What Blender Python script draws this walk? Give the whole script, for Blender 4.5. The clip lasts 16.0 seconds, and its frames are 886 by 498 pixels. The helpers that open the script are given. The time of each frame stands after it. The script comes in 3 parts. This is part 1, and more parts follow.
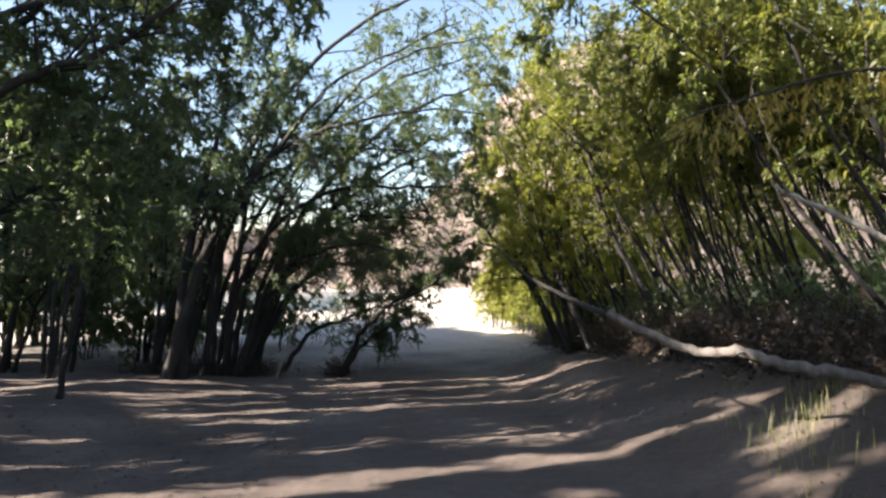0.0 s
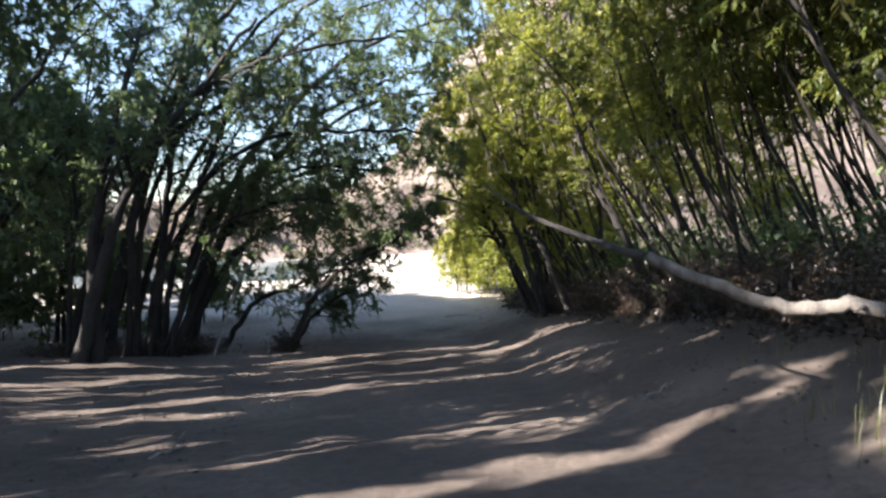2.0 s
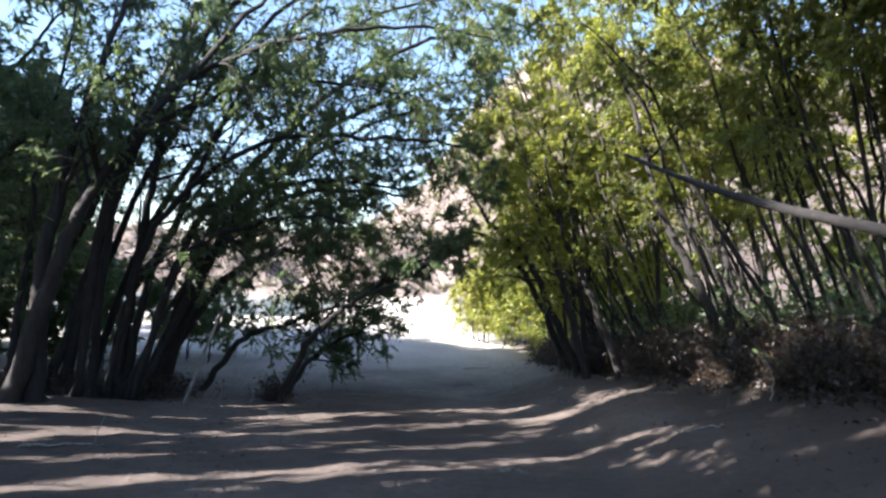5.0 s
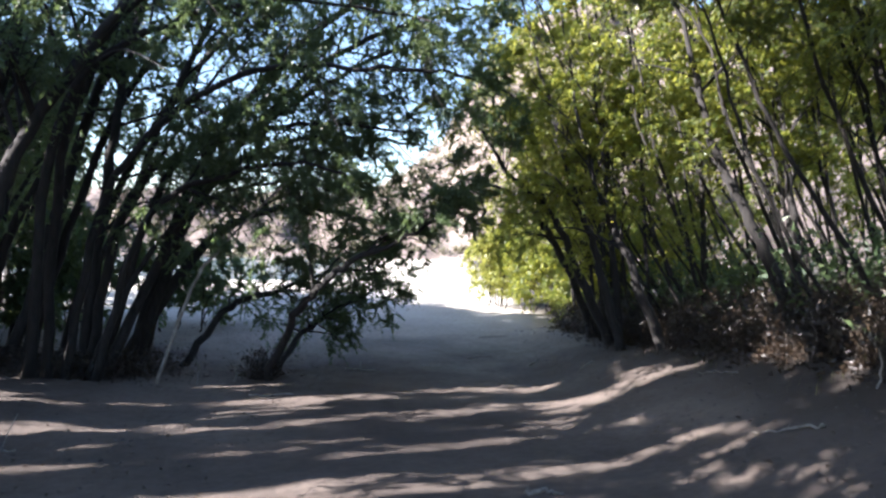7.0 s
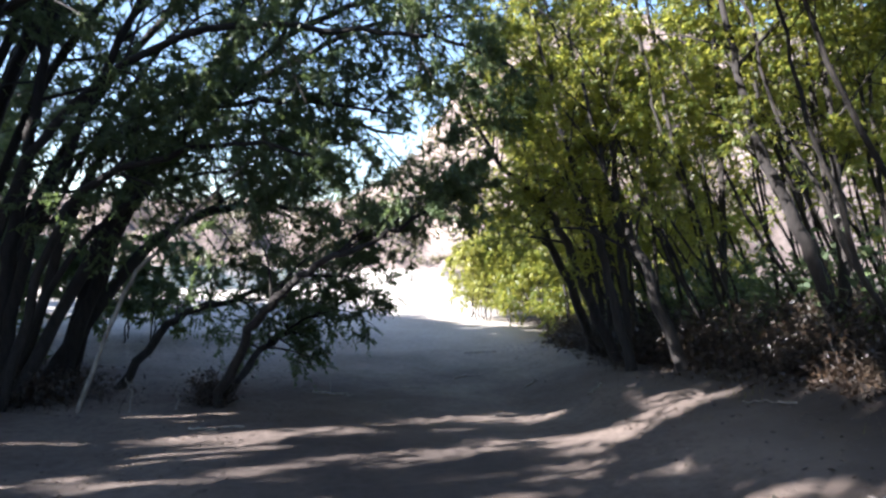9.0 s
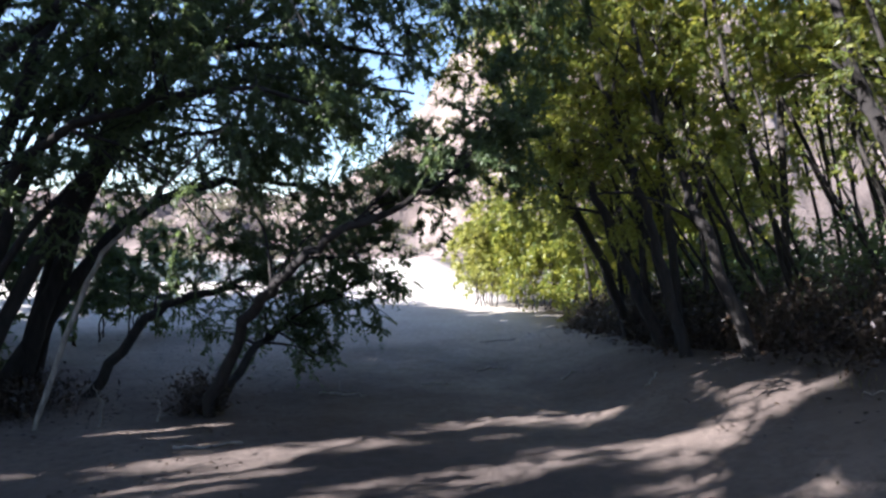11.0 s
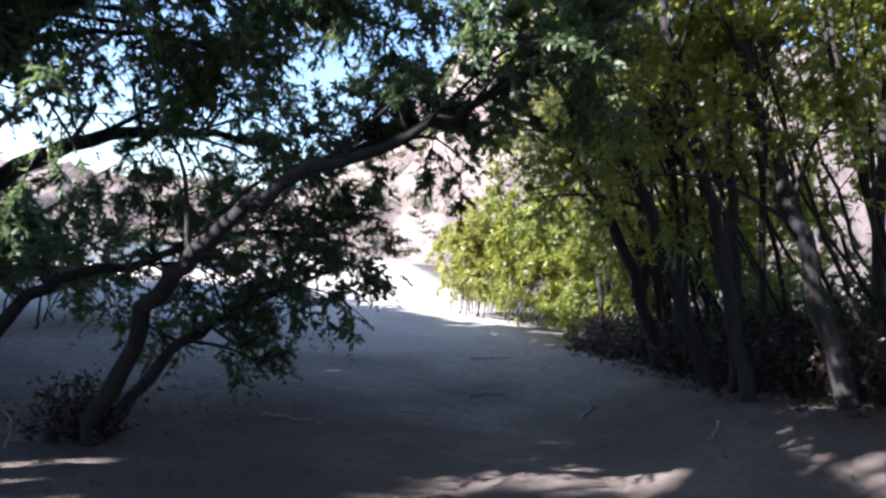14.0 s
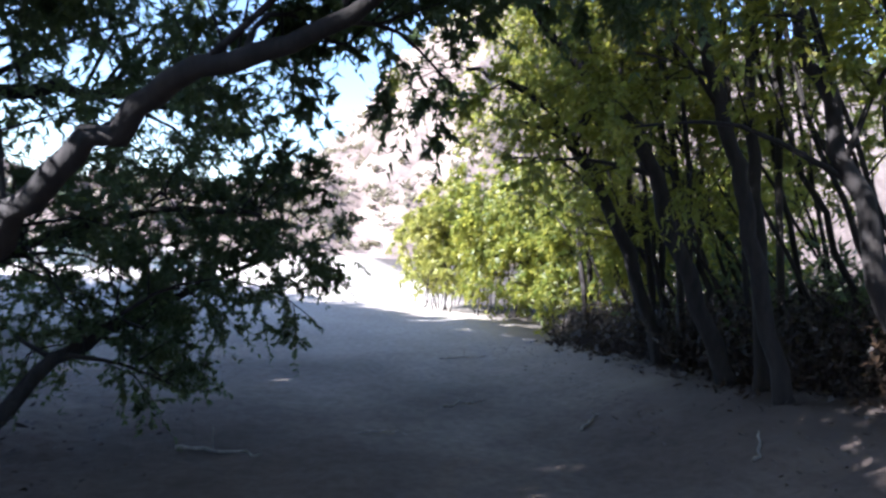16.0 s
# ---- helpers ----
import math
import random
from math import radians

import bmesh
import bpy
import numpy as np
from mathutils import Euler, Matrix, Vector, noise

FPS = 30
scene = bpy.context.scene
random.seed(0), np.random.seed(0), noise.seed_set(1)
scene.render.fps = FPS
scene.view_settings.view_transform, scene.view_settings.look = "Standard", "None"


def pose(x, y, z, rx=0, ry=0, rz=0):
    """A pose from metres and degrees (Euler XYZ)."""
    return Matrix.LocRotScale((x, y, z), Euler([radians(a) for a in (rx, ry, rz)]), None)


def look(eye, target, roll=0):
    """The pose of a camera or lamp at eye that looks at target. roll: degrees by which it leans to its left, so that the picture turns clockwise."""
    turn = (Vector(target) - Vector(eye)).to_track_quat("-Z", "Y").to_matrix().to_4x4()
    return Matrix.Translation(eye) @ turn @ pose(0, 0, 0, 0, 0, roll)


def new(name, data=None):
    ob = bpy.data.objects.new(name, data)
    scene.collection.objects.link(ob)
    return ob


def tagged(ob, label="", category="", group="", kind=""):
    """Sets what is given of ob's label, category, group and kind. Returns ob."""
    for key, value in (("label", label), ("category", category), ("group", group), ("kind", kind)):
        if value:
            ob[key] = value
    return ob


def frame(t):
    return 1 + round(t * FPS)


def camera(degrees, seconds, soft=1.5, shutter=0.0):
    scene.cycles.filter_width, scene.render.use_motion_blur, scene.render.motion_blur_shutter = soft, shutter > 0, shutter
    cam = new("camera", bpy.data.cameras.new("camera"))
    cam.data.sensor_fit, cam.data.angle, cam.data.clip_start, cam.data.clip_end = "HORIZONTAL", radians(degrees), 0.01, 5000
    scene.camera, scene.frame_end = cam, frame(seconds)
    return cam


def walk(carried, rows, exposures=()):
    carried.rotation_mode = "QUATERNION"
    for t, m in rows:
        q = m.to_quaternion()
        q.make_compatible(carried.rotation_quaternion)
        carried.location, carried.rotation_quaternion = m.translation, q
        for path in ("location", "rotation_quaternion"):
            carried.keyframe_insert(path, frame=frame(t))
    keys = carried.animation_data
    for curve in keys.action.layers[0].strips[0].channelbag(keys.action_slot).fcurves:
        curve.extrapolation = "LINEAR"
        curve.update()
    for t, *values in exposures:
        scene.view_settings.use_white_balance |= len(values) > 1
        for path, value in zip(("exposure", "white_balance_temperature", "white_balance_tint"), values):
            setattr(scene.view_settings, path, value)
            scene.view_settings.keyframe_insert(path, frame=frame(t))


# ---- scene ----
cam = camera(69.6, 16.0, soft=2.5, shutter=0.35)
METRES, EYE, TILT, LEAN, TURN = 16.0, 1.45, 1.0, 0.0, 0.0
ROWS = [
    (0.0, 0.0, 0.0, 0.0, 0.0, 0.0, -0.0),
    (0.5, -0.0004, 0.0305, -0.0091, -0.51, 1.61, -0.08),
    (1.0, 0.0057, 0.0706, -0.0131, -3.11, 0.43, -0.79),
    (1.5, -0.0018, 0.1023, -0.0178, -2.71, -3.16, 0.06),
    (2.0, -0.0034, 0.14, -0.0216, -3.79, -3.01, 1.38),
    (2.5, -0.0048, 0.1724, -0.0235, -4.46, -5.72, 1.28),
    (3.0, -0.0106, 0.2052, -0.0331, -2.93, -2.45, -2.9),
    (3.5, -0.0113, 0.2306, -0.0309, -4.07, -1.48, -1.23),
    (4.0, -0.0209, 0.2633, -0.0324, -6.36, 0.23, 0.54),
    (4.5, -0.0249, 0.2916, -0.0384, -3.49, 1.57, -1.96),
    (7.0, -0.0093, 0.4476, -0.0504, -1.56, -2.25, -1.52),
    (7.5, -0.0166, 0.4744, -0.0551, -0.44, -2.12, -0.77),
    (8.0, -0.017, 0.503, -0.0587, -2.37, -5.42, -0.85),
    (8.5, -0.0196, 0.5406, -0.0692, -3.74, -2.46, -3.57),
    (9.0, -0.0166, 0.5632, -0.0641, -3.74, -1.19, -2.04),
    (11.5, -0.0513, 0.6991, -0.0873, -5.16, -2.99, -0.64),
    (12.0, -0.0503, 0.7269, -0.091, -6.8, -4.8, -2.74),
    (12.5, -0.0508, 0.7488, -0.0952, -7.63, 1.54, -7.07),
    (13.0, -0.052, 0.7785, -0.0978, -8.4, -1.97, -3.71),
    (13.5, -0.0534, 0.8, -0.1019, -8.35, -1.96, -2.35),
    (14.0, -0.0499, 0.8254, -0.1067, -7.09, -1.22, -5.33),
    (14.5, -0.0431, 0.8479, -0.1103, -10.8, -3.9, -3.66),
    (15.0, -0.0406, 0.8788, -0.1111, -10.61, -4.6, -3.58),
    (15.5, -0.0381, 0.9052, -0.1202, -8.22, -3.16, -4.33),
    (16.0, -0.0388, 0.925, -0.1189, -10.62, -1.47, -4.03),
]
walk(cam, [(t, pose(0, 0, EYE, TILT, LEAN, TURN) @ pose(METRES * x, METRES * y, METRES * z, 90 + pitch, roll, yaw)) for t, x, y, z, yaw, pitch, roll in ROWS],
     exposures=[(0.0, 2.68, 6900, 14), (2.5, 2.84, 6350, 12), (4.5, 2.92, 6100, 13), (7.5, 3.02, 5950, 14), (9.0, 2.9, 5950, 15), (11.5, 2.64, 5750, 17), (13.5, 2.7, 5650, 18), (16.0, 2.98, 5550, 18)])

# ---------------------------------------------------------------- light
SUN_FROM = Vector((-0.93, -0.34, 0.54)).normalized()
world = bpy.data.worlds.new("sky")
scene.world = world
world.use_nodes = True
wn = world.node_tree
sky = wn.nodes.new("ShaderNodeTexSky")
sky.sky_type, sky.sun_disc = "NISHITA", False
sky.sun_elevation = math.asin(SUN_FROM.z)
sky.sun_rotation = math.atan2(SUN_FROM.x, SUN_FROM.y)
sky.air_density, sky.dust_density = 1.0, 0.5
wn.links.new(sky.outputs[0], wn.nodes["Background"].inputs[0])
wn.nodes["Background"].inputs[1].default_value = 0.058
sun = new("sun", bpy.data.lights.new("sun", "SUN"))
sun.data.energy, sun.data.angle, sun.data.color = 5.0, radians(0.4), (1.0, 0.94, 0.86)
sun.matrix_world = look(SUN_FROM * 50, (0, 0, 0))


# ---------------------------------------------------------------- materials
def mat(name, rough=0.8):
    m = bpy.data.materials.new(name)
    m.use_nodes = True
    b = m.node_tree.nodes["Principled BSDF"]
    b.inputs["Roughness"].default_value = rough
    return m, m.node_tree, b


def ramp_node(nt, stops):
    r = nt.nodes.new("ShaderNodeValToRGB")
    while len(r.color_ramp.elements) < len(stops):
        r.color_ramp.elements.new(0.5)
    for e, (p, c) in zip(r.color_ramp.elements, stops):
        e.position, e.color = p, (*c, 1)
    return r


def noise_node(nt, scale, detail=6, coords=None, stretch=None, rough=0.55):
    n = nt.nodes.new("ShaderNodeTexNoise")
    n.inputs["Scale"].default_value, n.inputs["Detail"].default_value = scale, detail
    n.inputs["Roughness"].default_value = rough
    if coords is not None:
        if stretch:
            mp = nt.nodes.new("ShaderNodeMapping")
            mp.inputs["Scale"].default_value = stretch
            nt.links.new(coords, mp.inputs[0])
            nt.links.new(mp.outputs[0], n.inputs[0])
        else:
            nt.links.new(coords, n.inputs[0])
    return n


def mix_node(nt, fac, a, b, kind="MIX"):
    m = nt.nodes.new("ShaderNodeMix")
    m.data_type, m.blend_type = "RGBA", kind
    for socket, value in ((m.inputs[0], fac), (m.inputs[6], a), (m.inputs[7], b)):
        if hasattr(value, "default_value"):
            nt.links.new(value, socket)
        else:
            socket.default_value = value if isinstance(value, float) else (*value, 1)
    return m.outputs[2]


def bump_node(nt, bsdf, height, strength, distance):
    b = nt.nodes.new("ShaderNodeBump")
    b.inputs["Strength"].default_value, b.inputs["Distance"].default_value = strength, distance
    nt.links.new(height, b.inputs["Height"])
    nt.links.new(b.outputs[0], bsdf.inputs["Normal"])


def earth(name, dark, mid, pale, sand=None, coarse=1.0):
    """Trodden soil; sand: the paler colour, with sunlight put into it, that takes over on the river bed."""
    m, nt, b = mat(name, 0.95)
    co = nt.nodes.new("ShaderNodeTexCoord").outputs["Object"]
    big = noise_node(nt, 0.35 / coarse ** 0.5, 5, co)
    fine = noise_node(nt, 9.0 / coarse, 8, co, rough=0.7)
    grit = noise_node(nt, 70.0 / coarse, 4, co)
    base = ramp_node(nt, [(0.3, dark), (0.52, mid), (0.72, pale)])
    nt.links.new(big.outputs[0], base.inputs[0])
    speck = ramp_node(nt, [(0.34, (0.5, 0.47, 0.45)), (0.62, (1.05, 1.04, 1.03))])
    nt.links.new(fine.outputs[0], speck.inputs[0])
    tone = base.outputs[0]
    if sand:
        # paler river sand, also holding the wash's sun; trail colours hold the trees' shade
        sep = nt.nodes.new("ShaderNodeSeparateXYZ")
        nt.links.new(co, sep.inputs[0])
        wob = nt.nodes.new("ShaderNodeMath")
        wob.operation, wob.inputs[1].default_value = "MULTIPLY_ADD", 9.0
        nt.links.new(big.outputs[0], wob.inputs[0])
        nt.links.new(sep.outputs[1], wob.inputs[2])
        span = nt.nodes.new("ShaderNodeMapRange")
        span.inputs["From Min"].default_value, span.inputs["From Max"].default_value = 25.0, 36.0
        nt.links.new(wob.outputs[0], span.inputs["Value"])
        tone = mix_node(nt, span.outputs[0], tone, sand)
        # bank soil darkened by x: leaf mould plus the thicket's shade, in the colour
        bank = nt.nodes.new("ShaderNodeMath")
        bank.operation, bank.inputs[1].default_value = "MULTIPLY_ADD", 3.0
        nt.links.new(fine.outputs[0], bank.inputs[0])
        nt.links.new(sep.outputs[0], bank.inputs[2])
        mould_shade = nt.nodes.new("ShaderNodeMapRange")
        mould_shade.inputs["From Min"].default_value, mould_shade.inputs["From Max"].default_value = 4.7, 6.6
        mould_shade.inputs["To Max"].default_value = 0.95
        nt.links.new(bank.outputs[0], mould_shade.inputs["Value"])
        tone = mix_node(nt, mould_shade.outputs[0], tone, (0.026, 0.018, 0.013))
    nt.links.new(mix_node(nt, 0.7, tone, speck.outputs[0], "MULTIPLY"), b.inputs["Base Color"])
    add = nt.nodes.new("ShaderNodeMath")
    add.operation = "MULTIPLY_ADD"
    add.inputs[1].default_value = 0.25
    nt.links.new(grit.outputs[0], add.inputs[0])
    nt.links.new(fine.outputs[0], add.inputs[2])
    bump_node(nt, b, add.outputs[0], 0.7, 0.05 * coarse)
    return m


def bark(name, dark, pale):
    m, nt, b = mat(name, 0.9)
    co = nt.nodes.new("ShaderNodeTexCoord").outputs["Object"]
    rid = noise_node(nt, 14.0, 7, co, (1, 1, 0.25), 0.7)
    big = noise_node(nt, 1.3, 4, co)
    base = ramp_node(nt, [(0.35, dark), (0.65, pale)])
    nt.links.new(rid.outputs[0], base.inputs[0])
    tone = ramp_node(nt, [(0.3, (0.6, 0.6, 0.62)), (0.7, (1, 1, 1))])
    nt.links.new(big.outputs[0], tone.inputs[0])
    nt.links.new(mix_node(nt, 0.8, base.outputs[0], tone.outputs[0], "MULTIPLY"), b.inputs["Base Color"])
    bump_node(nt, b, rid.outputs[0], 0.8, 0.02)
    return m


def foliage(name, dark, mid, pale, through_colour, share=0.45):
    m, nt, b = mat(name, 0.42)
    geo = nt.nodes.new("ShaderNodeNewGeometry")
    co = nt.nodes.new("ShaderNodeTexCoord").outputs["Object"]
    patch = noise_node(nt, 0.9, 3, co)
    leaf = ramp_node(nt, [(0.0, dark), (0.55, mid), (1.0, pale)])
    nt.links.new(geo.outputs["Random Per Island"], leaf.inputs[0])
    tone = ramp_node(nt, [(0.32, (0.7, 0.82, 0.75)), (0.66, (1.15, 1.05, 0.8))])
    nt.links.new(patch.outputs[0], tone.inputs[0])
    col = mix_node(nt, 0.8, leaf.outputs[0], tone.outputs[0], "MULTIPLY")
    nt.links.new(col, b.inputs["Base Color"])
    tr = nt.nodes.new("ShaderNodeBsdfTranslucent")
    nt.links.new(mix_node(nt, 0.6, col, through_colour), tr.inputs[0])
    mx = nt.nodes.new("ShaderNodeMixShader")
    mx.inputs[0].default_value = share
    nt.links.new(b.outputs[0], mx.inputs[1])
    nt.links.new(tr.outputs[0], mx.inputs[2])
    nt.links.new(mx.outputs[0], nt.nodes["Material Output"].inputs[0])
    return m


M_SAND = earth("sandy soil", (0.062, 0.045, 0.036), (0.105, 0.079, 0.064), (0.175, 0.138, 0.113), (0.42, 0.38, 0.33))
M_HILL = earth("pale rocky slope", (0.075, 0.056, 0.048), (0.16, 0.125, 0.108), (0.27, 0.22, 0.19), coarse=14.0)
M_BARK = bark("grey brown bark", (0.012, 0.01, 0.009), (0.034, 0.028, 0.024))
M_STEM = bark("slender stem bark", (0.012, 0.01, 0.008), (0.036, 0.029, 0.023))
M_DEAD = bark("bleached dead wood", (0.16, 0.14, 0.115), (0.4, 0.36, 0.31))
M_GREY = bark("weathered grey wood", (0.06, 0.05, 0.043), (0.16, 0.14, 0.12))
# willow leaf copies with light in the colour: two shaded, LIT and SUNNY sunlit
M_LEAF = foliage("shade toned willow leaf", (0.038, 0.06, 0.031), (0.067, 0.1, 0.05), (0.12, 0.155, 0.075), (0.19, 0.26, 0.075))
M_LIT = foliage("sunlit yellow green willow leaf", (0.046, 0.078, 0.021), (0.102, 0.136, 0.03), (0.265, 0.25, 0.055), (0.56, 0.545, 0.085), 0.58)
M_OLIVE_SHADE = foliage("shade toned olive willow leaf", (0.038, 0.062, 0.016), (0.08, 0.106, 0.026), (0.18, 0.175, 0.04), (0.36, 0.36, 0.05), 0.5)
M_SUNNY = foliage("sunlit pale yellow willow leaf", (0.11, 0.13, 0.03), (0.2, 0.21, 0.05), (0.32, 0.31, 0.1), (0.5, 0.48, 0.1), 0.5)
M_YELLOW = foliage("yellowed willow leaf", (0.16, 0.13, 0.03), (0.32, 0.24, 0.05), (0.42, 0.33, 0.09), (0.55, 0.4, 0.08), 0.45)
M_WATER, _nt, _b = mat("river water", 0.08)
_b.inputs["Base Color"].default_value = (0.1, 0.16, 0.19, 1)
_w = noise_node(_nt, 3.0, 4, _nt.nodes.new("ShaderNodeTexCoord").outputs["Object"], (1, 0.3, 1))
bump_node(_nt, _b, _w.outputs[0], 0.15, 0.05)
# dead leaf brown taken almost to black for the shade under the thicket
M_LITTER = foliage("shade-dark dead brown leaves", (0.013, 0.009, 0.007), (0.028, 0.018, 0.013), (0.06, 0.039, 0.026), (0.04, 0.024, 0.014), 0.12)
M_GRASS = foliage("dry green grass", (0.06, 0.075, 0.02), (0.12, 0.13, 0.04), (0.25, 0.22, 0.1), (0.25, 0.25, 0.06), 0.35)
M_DRY = foliage("dry grass blade", (0.2, 0.17, 0.08), (0.32, 0.27, 0.13), (0.42, 0.36, 0.2), (0.4, 0.35, 0.15), 0.3)
M_SCRUB = foliage("grey brown scrub", (0.09, 0.08, 0.055), (0.14, 0.13, 0.09), (0.2, 0.18, 0.13), (0.2, 0.18, 0.1), 0.25)


# ---------------------------------------------------------------- mesh helpers
def mesh_object(name, verts, faces, material, parent=None, label="", smooth=True, kind=""):
    me = bpy.data.meshes.new(name)
    me.from_pydata([tuple(v) for v in verts], [], faces)
    me.materials.append(material)
    if smooth:
        me.polygons.foreach_set("use_smooth", [True] * len(me.polygons))
    me.update()
    ob = new(name, me)
    ob.parent = parent
    if label:
        ob["label"] = label
    if kind:
        ob["kind"] = kind
    return ob


class Tubes:
    """Collects tapered round limbs into one list of vertices and faces."""

    def __init__(self):
        self.v, self.f = [], []

    def add(self, points, radii, sides=7, rough=0.0, rng=None):
        pts = [Vector(p) for p in points]
        side = None
        first = len(self.v)
        for i, p in enumerate(pts):
            d = (pts[min(i + 1, len(pts) - 1)] - pts[max(i - 1, 0)]).normalized()
            if side is None:
                side = d.orthogonal().normalized()
            side = (side - d * side.dot(d)).normalized()
            up = d.cross(side)
            for k in range(sides):
                a = math.tau * k / sides
                r = radii[i] * (1 + (rng.uniform(-rough, rough) if rng else 0))
                self.v.append(p + (side * math.cos(a) + up * math.sin(a)) * r)
        for i in range(len(pts) - 1):
            for k in range(sides):
                a, b = first + i * sides + k, first + i * sides + (k + 1) % sides
                self.f.append((a, b, b + sides, a + sides))
        self.f.append(tuple(range(first + sides - 1, first - 1, -1)))
        last = first + (len(pts) - 1) * sides
        self.f.append(tuple(range(last, last + sides)))


def leaf_object(name, twigs, rng, per, length, width, material, parent=None, droop=0.5, label="", stem=0.004, kind="", plain=False):
    """Narrow folded leaves along twigs, with the twigs themselves, in one mesh. twigs: rows of start and way."""
    tw = np.asarray(twigs, dtype=float)
    start, way = tw[:, :3], tw[:, 3:]
    n = len(tw)
    t = rng.uniform(0.05, 1.05, (n, per))
    base = start[:, None] + way[:, None] * t[..., None]
    base[..., 2] -= 0.12 * t ** 2 * np.linalg.norm(way, axis=1)[:, None]
    base = base.reshape(-1, 3)
    d = np.repeat(way / np.linalg.norm(way, axis=1)[:, None], per, axis=0) * 0.6 + rng.normal(0, 0.6, base.shape)
    d[:, 2] -= droop
    d /= np.linalg.norm(d, axis=1)[:, None]
    s = np.cross(d, rng.normal(0, 1, base.shape))
    s /= np.linalg.norm(s, axis=1)[:, None]
    nrm = np.cross(d, s)
    size = rng.uniform(0.65, 1.25, (len(base), 1))
    L, W = length * size, width * size
    mid = base + d * L * 0.45 + nrm * W * 0.25
    quad = np.stack([base, mid + s * W * 0.5 - nrm * W * 0.4, base + d * L, mid - s * W * 0.5 - nrm * W * 0.4], 1)
    k = 3 if plain else 4
    if plain:
        quad = np.stack([base - s * W * 0.5, base + s * W * 0.5, base + d * L], 1)
    leaf_v = quad.reshape(-1, 3)
    a = start
    b = start + way
    b = b.copy()
    b[:, 2] -= 0.12 * np.linalg.norm(way, axis=1)
    side = np.cross(way, rng.normal(0, 1, way.shape))
    side /= np.linalg.norm(side, axis=1)[:, None]
    up = np.cross(way, side)
    up /= np.linalg.norm(up, axis=1)[:, None]
    ring = [side, -0.5 * side + 0.87 * up, -0.5 * side - 0.87 * up]
    tv = np.stack([a + ring[0] * stem, a + ring[1] * stem, a + ring[2] * stem, b], 1).reshape(-1, 3)
    verts = np.concatenate([leaf_v, tv])
    nl = len(base)
    quads = np.arange(nl * k)
    o = nl * k + np.arange(n)[:, None] * 4
    tris = np.concatenate([o + [0, 1, 3], o + [1, 2, 3], o + [2, 0, 3]], 1).reshape(-1)
    me = bpy.data.meshes.new(name)
    me.vertices.add(len(verts))
    me.vertices.foreach_set("co", verts.reshape(-1))
    me.loops.add(len(quads) + len(tris))
    me.loops.foreach_set("vertex_index", np.concatenate([quads, tris]))
    me.polygons.add(nl + n * 3)
    me.polygons.foreach_set("loop_start", np.concatenate([np.arange(nl) * k, nl * k + np.arange(n * 3) * 3]))
    me.materials.append(material)
    me.update()
    ob = new(name, me)
    ob.parent = parent
    if label:
        ob["label"] = label
    if kind:
        ob["kind"] = kind
    return ob


def bezier(points, n):
    """A smooth line through the given points."""
    p = [Vector(q) for q in points]
    out = []
    for i in range(len(p) - 1):
        a, b, c, d = p[max(i - 1, 0)], p[i], p[i + 1], p[min(i + 2, len(p) - 1)]
        for k in range(n):
            t = k / n
            out.append(0.5 * (2 * b + (c - a) * t + (2 * a - 5 * b + 4 * c - d) * t * t + (3 * b - a - 3 * c + d) * t ** 3))
    return out + [p[-1]]


def sprout(rng, line, radii, start, count, length, spread, twigs, tubes, level, lift=0.25, out=None, subs=6, tufts=6):
    """Side branches along a line; the last level leaves twigs for the foliage."""
    for _ in range(count):
        t = start + (1 - start) * rng.random() ** 0.85
        i = min(int(t * (len(line) - 1)), len(line) - 2)
        p = line[i].lerp(line[i + 1], t * (len(line) - 1) - i)
        d = (line[i + 1] - line[i]).normalized()
        q = Vector(rng.normal(0, 1, 3))
        q = (q - d * q.dot(d)).normalized()
        way = (d * 0.6 + q * spread + Vector((0, 0, lift))).normalized()
        if out is not None:
            way = (way + out).normalized()
        L = length * (1.15 - 0.6 * t) * rng.uniform(0.6, 1.3)
        if level == 0:
            twigs.append((*p, *(way * L)))
            continue
        sag = Vector((0, 0, -0.15 * L))
        bend = Vector(rng.normal(0, 0.12 * L, 3))
        pts = bezier([p, p + way * L * 0.5 + bend + Vector((0, 0, 0.06 * L)), p + way * L + sag + bend], 3 if level > 1 else 1)
        r = max(radii[i] * 0.42, 0.006)
        rr = [r * (1 - 0.75 * k / (len(pts) - 1)) for k in range(len(pts))]
        tubes[0 if level > 1 else 1].add(pts, rr, 5 if level > 1 else 3)
        sprout(rng, pts, rr, 0.12, subs if level > 1 else tufts, L * 0.55, 0.9, twigs, tubes, level - 1, lift * 0.6, out, subs, tufts)
        twigs.append((*pts[-2], *((pts[-1] - pts[-2]) * 1.6)))


# ---------------------------------------------------------------- ground
def step(v):
    return 0.5 * (1 + math.tanh(v * 0.5))


